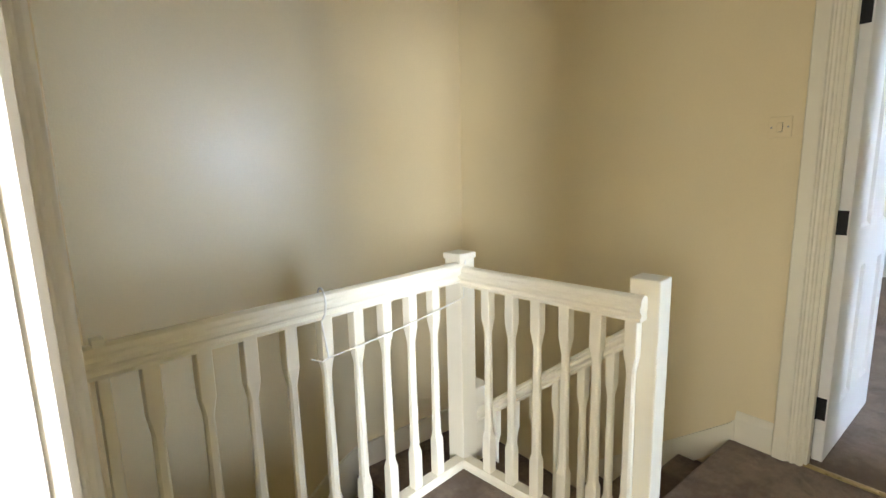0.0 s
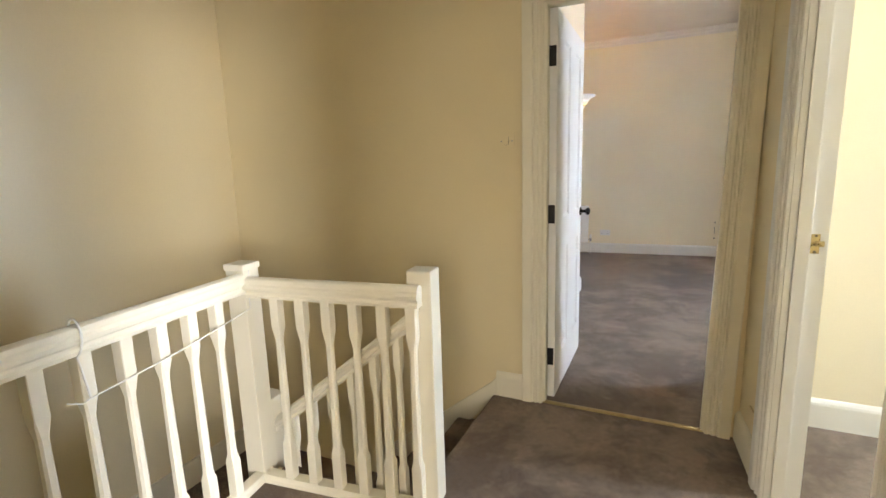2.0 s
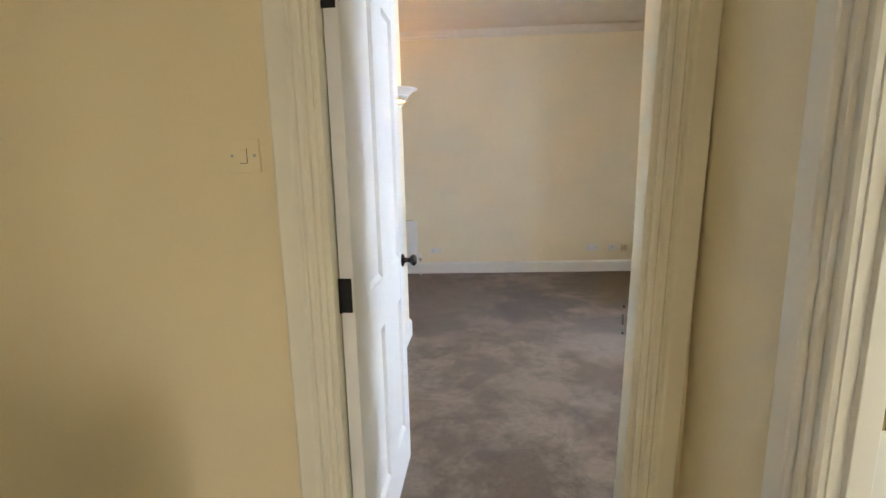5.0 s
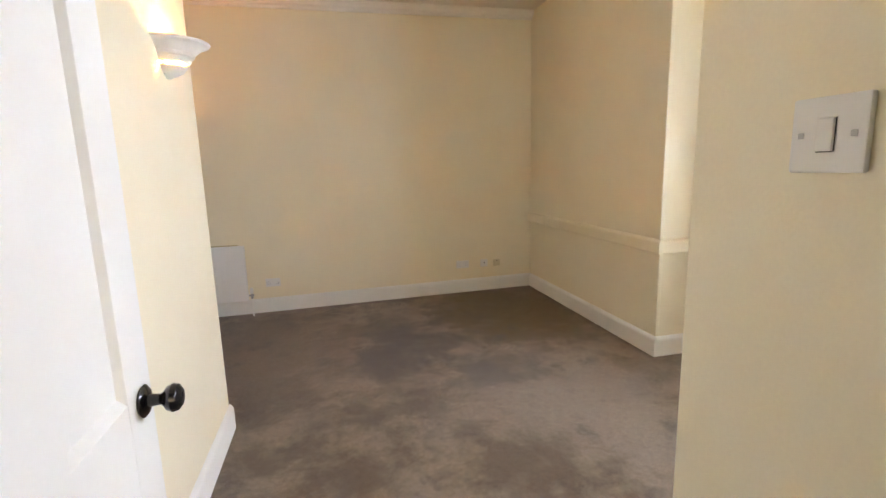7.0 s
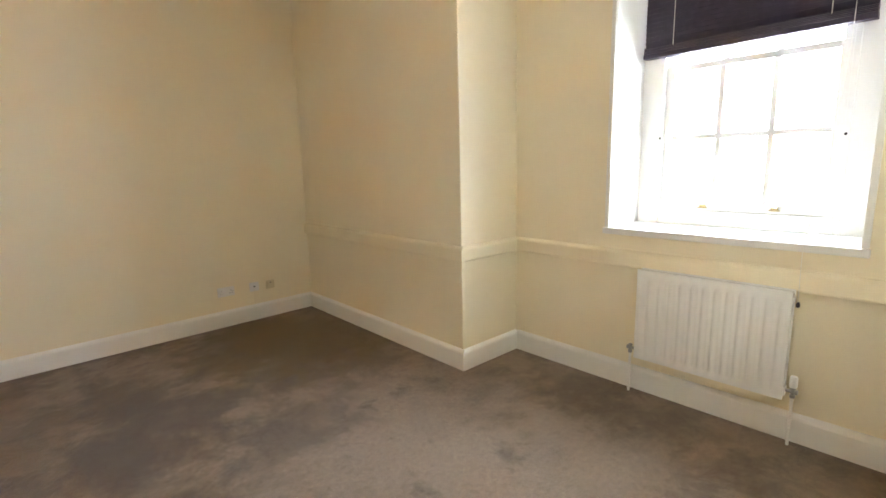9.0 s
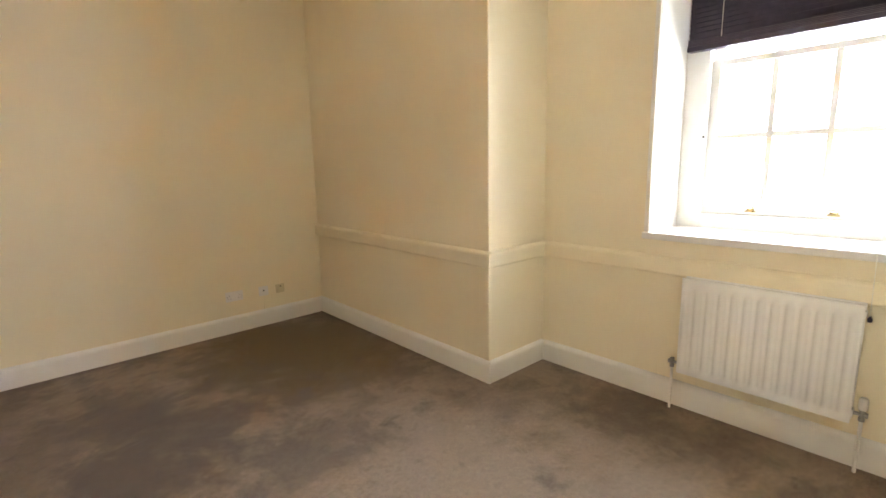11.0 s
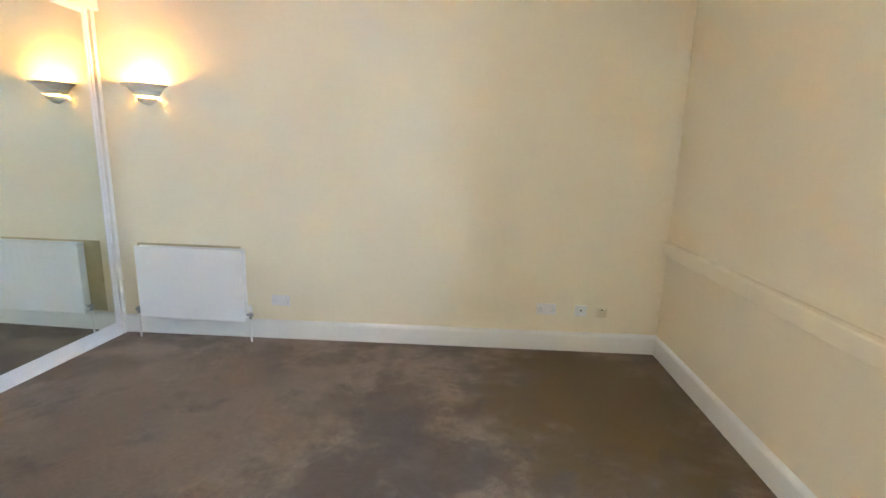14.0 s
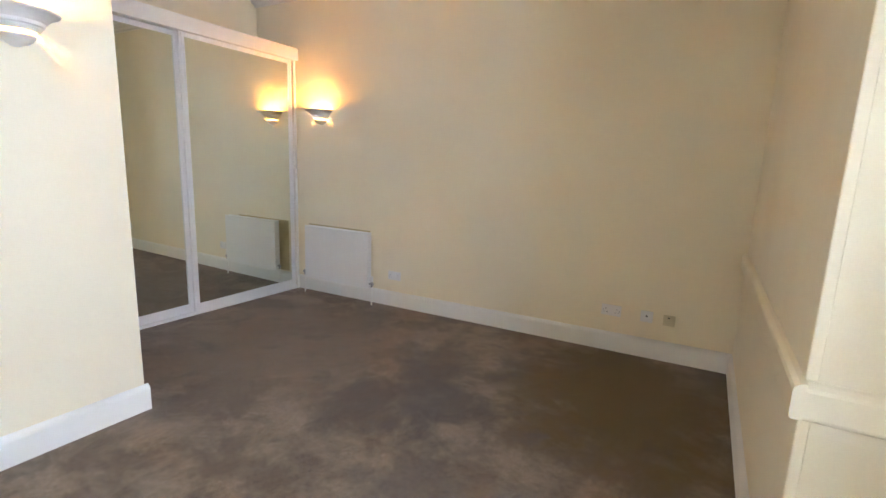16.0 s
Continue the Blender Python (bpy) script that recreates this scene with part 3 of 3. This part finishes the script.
# ---------- wall lamps ----------
def wall_lamp(at, turn, watts, label):
    """Plaster uplighter: a stepped half bowl, a lit slot below it and a small cup."""
    t = thing("wall_lamp", at, label, "wall lamp", "plaster wall lamps")
    up = [(.100, -.088), (.112, -.080), (.118, -.066), (.128, -.060), (.132, -.046), (.146, -.036), (.166, -.018), (.184, -.012), (.196, -.008), (.202, .0),
          (.196, .004), (.186, .000), (.160, -.014), (.138, -.032), (.122, -.050), (.104, -.072), (.092, -.086), (.100, -.088)]
    low = [(.0, -.155), (.024, -.152), (.030, -.146), (.045, -.142), (.072, -.128), (.088, -.112), (.092, -.104), (.086, -.104), (.066, -.120), (.030, -.134), (0, -.136)]
    m = Matrix.Translation(at) @ Matrix.Rotation(radians(turn), 4, "Z")
    up, low = ([(r * .80, h * .92) for r, h in prof] for prof in (up, low))
    for nm, prof in (("bowl", up), ("cup", low)):
        bm = lathe(B(), prof, (0, 0, 0), "z", 40, 1.0, (180, 360))
        for v in bm.verts:
            v.co.y *= 1.1
        bm.transform(m)
        part(nm, bm, PLASTER, t, "", True)
    bm = box(B(), -.05, .05, -.012, 0, -.13, -.03, .004)
    bm.transform(m)
    part("bracket", bm, PLASTER, t)
    bm = lathe(B(), [(0, -.045), (.010, -.040), (.013, -.02), (.010, .0), (0, .006)], (0, -.055, -.03), "z", 14)
    bm.transform(m)
    part("bulb", bm, BULB, t, "glowing warm bulb", True)
    lamp = new("lamp_light", bpy.data.lights.new("lamp_light", "POINT"))
    lamp.data.energy, lamp.data.color, lamp.data.shadow_soft_size = watts, (1, .48, .11), .025
    lamp.matrix_world = m @ Matrix.Translation((0, -.085, -.038))
    return t


wall_lamp((-1.175, BACK, 1.865), 0, LAMP_W, "white plaster uplighter glowing warm above a radiator")
wall_lamp((NIBX, 2.20, 1.945), 90, LAMP_W, "white plaster uplighter glowing warm beside the door")


# ---------- radiators ----------
def radiator(at, turn, length, z0, z1, ribs, depth, label, off=0.0, floor_z=0.0):
    """Two pressed steel panels with upright flutes, brackets to the wall, valves and pipes. Local: x along, -y into the room."""
    t = thing("radiator", (at[0], at[1], z0), label, "radiator", "radiators")
    m = Matrix.Translation((at[0], at[1], 0)) @ Matrix.Rotation(radians(turn), 4, "Z")

    def put(nm, bm, mat, lab="", smooth=False, par=None):
        bm.transform(m)
        return part(nm, bm, mat, par or t, lab, smooth)
    L = length
    for y in (-.095 - off, -.042 - off):
        bm = B()
        cols, step = [], L / ribs
        pts = [(-L / 2, 0)]
        for i in range(ribs):
            x = -L / 2 + i * step
            pts += [(x + step * .10, 0), (x + step * .20, -depth * .35), (x + step * .32, -depth * .85), (x + step * .5, -depth), (x + step * .68, -depth * .85), (x + step * .80, -depth * .35), (x + step * .90, 0)]
        pts.append((L / 2, 0))
        hz = [(z0, 0), (z0 + .035, 0), (z0 + .055, 1), (z1 - .065, 1), (z1 - .045, 0), (z1 - .004, 0), (z1, .4)]
        grid = [[bm.verts.new((px, y + pd * (k if k in (0, 1) else 0) + (.004 if k == .4 else 0), z)) for px, pd in pts] for z, k in hz]
        for r0, r1 in zip(grid, grid[1:]):
            for i in range(len(pts) - 1):
                bm.faces.new((r0[i], r0[i + 1], r1[i + 1], r1[i]))
        box(bm, -L / 2, L / 2, y + .006, y + .016, z0, z1 - .001, .003)
        put("panel", bm, ENAMEL, smooth=True)
    put("top_grille", box(B(), -L / 2 + .004, L / 2 - .004, -.090 - off, -.034 - off, z1 - .014, z1 - .006, .002), ENAMEL)
    for s in (-1, 1):
        put("side_panel", box(B(), s * (L / 2 - .004) - .002, s * (L / 2 - .004) + .002, -.089 - off, -.030 - off, z0 + .02, z1 - .016), ENAMEL)
        put("end_cap", box(B(), s * L / 2 - .006, s * L / 2 + .006, -.082 - off, -.042 - off, z0 + .03, z0 + .06, .003), ENAMEL)
        put("end_cap", box(B(), s * L / 2 - .006, s * L / 2 + .006, -.082 - off, -.042 - off, z1 - .06, z1 - .03, .003), ENAMEL)
        put("bracket", box(B(), s * L * .36 - .015, s * L * .36 + .015, -.03 - off, 0, z0 + .06, z1 - .06), ENAMEL)
        x = s * (L / 2 + .035)
        zv = z0 + .045
        bm = lathe(B(), [(0, 0), (.008, 0), (.008, .045), (.012, .045), (.012, .055), (0, .055)], (0, 0, 0), "x", 12)
        for v in bm.verts:
            v.co = Vector((s * L / 2 + s * v.co.x, -.065 - off + v.co.y, zv + v.co.z))
        va = put("valve", bm, CHROME, "dull metal radiator valve", True)
        bm = lathe(B(), [(0, -.03), (.012, -.03), (.012, -.016), (.009, -.014), (.009, .012), (.012, .014), (.012, .022), (0, .022)], (x, -.065 - off, zv), "z", 12)
        put("valve", bm, CHROME, "", True)
        if s > 0:
            bm = lathe(B(), [(0, .022), (.015, .022), (.017, .03), (.017, .07), (.013, .078), (0, .08)], (x, -.065 - off, zv), "z", 16)
            put("valve_cap", bm, PLASTIC, "white valve cap", True)
        bm = lathe(B(), [(.0075, floor_z + .001), (.0075, zv - .03)], (x, -.065 - off, 0), "z", 12)
        put("pipe", bm, GLOSS, "", True)
    return t


radiator((WIN, 1.425), -90, .74, .235, .775, 13, .012, "white ribbed double radiator under the window")
radiator((-.885, BACK), 0, .83, .135, .690, 14, .0010, "smooth white double radiator beside the mirrored wardrobe", .045, -.045)

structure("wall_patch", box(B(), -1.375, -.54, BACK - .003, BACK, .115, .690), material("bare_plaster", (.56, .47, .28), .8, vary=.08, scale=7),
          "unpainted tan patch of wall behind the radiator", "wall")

# ---------- mirrored wardrobe ----------
FX = -1.525
wr = thing("wardrobe", (FX - .3, 3.7, -.045), "built-in wardrobe with white-framed sliding mirror doors", "wardrobe")
part("top_panel", box(B(), -2.1, FX - .02, NIBY + .002, BACK - .002, 2.44, 2.475, .003), GLOSS, wr)
part("side_panel", box(B(), -2.1, FX - .02, BACK - .03, BACK - .002, -.05, 2.44), GLOSS, wr)
part("fascia", box(B(), FX - .02, FX + .035, NIBY + .002, BACK - .002, 2.365, 2.485, .004), GLOSS, wr)
part("end_post", box(B(), FX - .02, FX + .012, 4.936, BACK - .021, -.052, 2.365, .003), GLOSS, wr)
part("bottom_track", box(box(B(), FX - .09, FX + .008, NIBY + .002, 4.934, -.055, -.020, .002), FX - .004, FX + .002, NIBY + .002, 4.934, -.020, -.010), ALU, wr)


def mirror_door(x, y0, y1, edge):
    d = part("sliding_door", box(B(), x - .022, x - .012, y0 + .01, y1 - .01, .03, 2.36), DARK, wr, "white-framed sliding mirror door")
    part("mirror", box(B(), x - .011, x - .006, y0 + .04, y1 - .04, .05, 2.33), MIRROR, d, "clean silvered mirror")
    for a, c_ in ((y0, y0 + edge), (y1 - edge, y1)):
        bm = box(B(), x - .025, x, a, c_, -.018, 2.365, .004)
        box(bm, x - .002, x + .006, a + .018, c_ - .018, .02, 2.36, .003)
        part("stile", bm, ALU, d)
    part("rail", box(B(), x - .025, x - .001, y0 + edge, y1 - edge, -.018, .060, .003), ALU, d)
    part("rail", box(B(), x - .025, x - .001, y0 + edge, y1 - edge, 2.325, 2.365, .003), ALU, d)


mirror_door(FX, 3.735, 4.922, .050)
mirror_door(FX - .045, NIBY + .01, 3.765, .050)

# ---------- window ----------
GX = 3.615
win = thing("window_1", (GX, 1.44, WZ0), "white painted sash window with small panes", "window", kind="structure")
part("window_sill", box(B(), WIN - .022, GX + .03, W0 + .001, W1 - .001, WZ0, WZ0 + .028, .006), GLOSS, win)
part("window_sill", box(B(), WIN - .024, WIN - .001, W0 - .03, W1 + .03, WZ0 - .012, WZ0 + .0275, .006), GLOSS, win)
for y0, y1 in ((W0 - .024, W0 + .004), (W1 - .004, W1 + .024)):
    part("edge_bead", box(B(), WIN - .010, WIN + .003, y0, y1, WZ0 + .028, WZ1 + .02, .004), GLOSS, win)
for y0, y1 in ((W0 + .0005, W0 + .006), (W1 - .006, W1 - .0005)):
    part("reveal_lining", box(B(), WIN + .004, GX - .03, y0, y1, WZ0 + .028, WZ1), GLOSS, win)
S0, S1 = 1.005, 1.895
for y0, y1 in ((W0 + .006, S0), (S1, W1 - .006)):
    part("box_frame", box(box(B(), GX - .03, GX + .10, y0, y1, WZ0 + .028, WZ1, .004), GX - .042, GX - .029, (y0 if y0 > 1.5 else y1 - .025), (y0 + .025 if y0 > 1.5 else y1), WZ0 + .10, WZ1, .003), GLOSS, win)
part("box_frame", box(B(), GX - .029, GX + .10, S0, S1, WZ0 + .028, 1.083, .004), GLOSS, win)
part("box_frame", box(B(), GX - .029, GX + .10, S0, S1, WZ1 - .06, WZ1, .004), GLOSS, win)


def sash(x, z0, z1, bottom, top, cols, rows, name):
    bm = B()
    y0, y1 = S0 + .003, S1 - .003
    st_ = .048
    for a, c_ in ((y0, y0 + st_), (y1 - st_, y1)):
        box(bm, x, x + .04, a, c_, z0, z1, .003)
    box(bm, x + .0005, x + .0395, y0 + st_, y1 - st_, z0, z0 + bottom, .003)
    box(bm, x + .0005, x + .0395, y0 + st_, y1 - st_, z1 - top, z1, .003)
    s = part(name, bm, GLOSS, win)
    gy0, gy1, gz0, gz1 = y0 + st_, y1 - st_, z0 + bottom, z1 - top
    for i in range(1, cols):
        y = gy0 + (gy1 - gy0) * i / cols
        part("glazing_bar", box(B(), x + .004, x + .034, y - .015, y + .015, gz0, gz1, .004), GLOSS, s)
    for i in range(1, rows):
        z = gz0 + (gz1 - gz0) * i / rows
        part("glazing_bar", box(B(), x + .0045, x + .0335, gy0, gy1, z - .015, z + .015, .004), GLOSS, s)
    for i in range(cols):
        for j in range(rows):
            p = part("pane", box(B(), x + .018, x + .021, gy0 + (gy1 - gy0) * i / cols, gy0 + (gy1 - gy0) * (i + 1) / cols,
                                 gz0 + (gz1 - gz0) * j / rows, gz0 + (gz1 - gz0) * (j + 1) / rows), GLASS, s)
            p.visible_shadow = False
    return s


low_sash = sash(GX - .012, 1.085, 1.955, .05, .034, 3, 2, "lower_sash")
sash(GX + .035, 1.92, 2.54, .034, .05, 3, 2, "upper_sash")
for y in (1.265, 1.635):
    bm = box(B(), GX - .030, GX - .012, y - .026, y + .026, 1.100, 1.108, .002)
    lathe(bm, [(0, 0), (.017, .001), (.017, .012), (.010, .016), (0, .016)], (GX - .02, y, 1.108), "z", 14)
    part("sash_lift", bm, BRASS, low_sash, "tarnished brass sash lift", True)
for y, z in ((S1 + .008, 1.53), (S0 - .008, 1.50)):
    part("sash_stop", lathe(B(), [(0, 0), (.007, 0), (.007, -.012), (0, -.013)], (GX - .03, y, z), "x", 10), IRON, win)

blind = thing("window_blind", (3.52, 1.44, 2.0), "dark wooden slatted blind drawn up above the window", "blind")
part("head_rail", box(B(), 3.49, 3.545, W0 + .075, W1 - .035, 2.53, 2.58, .003), BLIND, blind)
zz = 2.085
while zz < 2.52:
    bm = box(B(), 3.495, 3.54, W0 + .08, W1 - .04, zz, zz + .004, .001)
    bmesh.ops.rotate(bm, verts=bm.verts, cent=(3.517, 1.4, zz), matrix=Matrix.Rotation(radians(62), 3, "Y"))
    part("slat", bm, BLIND, blind)
    zz += .026
for k in range(5):
    part("slat", box(B(), 3.494 + .001 * (k % 2), 3.542, W0 + .08, W1 - .04, 2.034 + k * .0075, 2.040 + k * .0075, .001), BLIND, blind)
part("bottom_rail", box(B(), 3.49, 3.545, W0 + .078, W1 - .038, 2.005, 2.032, .004), BLIND, blind)
for y in (1.09, 1.82):
    tube("ladder_cord", [(3.486, y, 2.53), (3.486, y, 2.25), (3.486, y, 2.06)], .0022, CORD, blind)
cords = tube("pull_cord", [(3.48, 1.0, 2.5), (3.46, 1.0, 1.9), (3.36, 1.02, 1.4), (3.20, 1.045, 1.02), (3.162, 1.045, .985), (3.158, 1.04, .72)], .0016, CORD, blind)
part("acorn", lathe(B(), [(0, 0), (.008, .004), (.009, .016), (.005, .026), (.003, .032), (0, .032)], (3.165, 1.04, .692), "z", 12), BLIND, cords, "dark cord acorn", True)

# ---------- outside ----------
gm = B()
box(gm, -600, 600, -600, 600, -3.9, -3.6)
structure("ground", gm, GRASS, "dull green garden ground", "ground")


def far_house(x, y, wide, eaves, label):
    h = thing("terrace_house", (x, y, -3.6), label, "house", "houses opposite")
    part("wall", box(B(), x, x + 8, y - wide / 2, y + wide / 2, -3.6, eaves), RENDER, h)
    part("roof", sweep(B(), [(-.4, 0), (4, 2.6), (8.4, 0), (8.4, -.15), (-.4, -.15)], (x, y - wide / 2, eaves + .15), (1, 0, 0), (0, 0, 1), (0, wide, 0)), SLATE, h)
    part("chimney", box(B(), x + 3.4, x + 4.4, y + wide / 2 - 1.4, y + wide / 2 - .4, eaves + 1.5, eaves + 4, .03), RENDER, h)
    for zf in (-2.4, .4):
        for k in range(3):
            yw = y - wide / 2 + wide * (k + .5) / 3
            wn = part("window", box(B(), x - .05, x + .02, yw - .6, yw + .6, zf, zf + 1.7, .02), GLOSS, h)
            for q in (0, 1):
                part("pane", box(B(), x - .06, x - .05, yw - .52, yw + .52, zf + .08 + q * .8, zf + .8 + q * .8), PANE, wn)


far_house(22, 4, 9, 2.2, "pale rendered terrace house with a slate roof")
far_house(23, 13.4, 9.6, 1.8, "pale rendered terrace house beside another")
far_house(21, -6, 10.5, 2.6, "wider pale rendered terrace house")
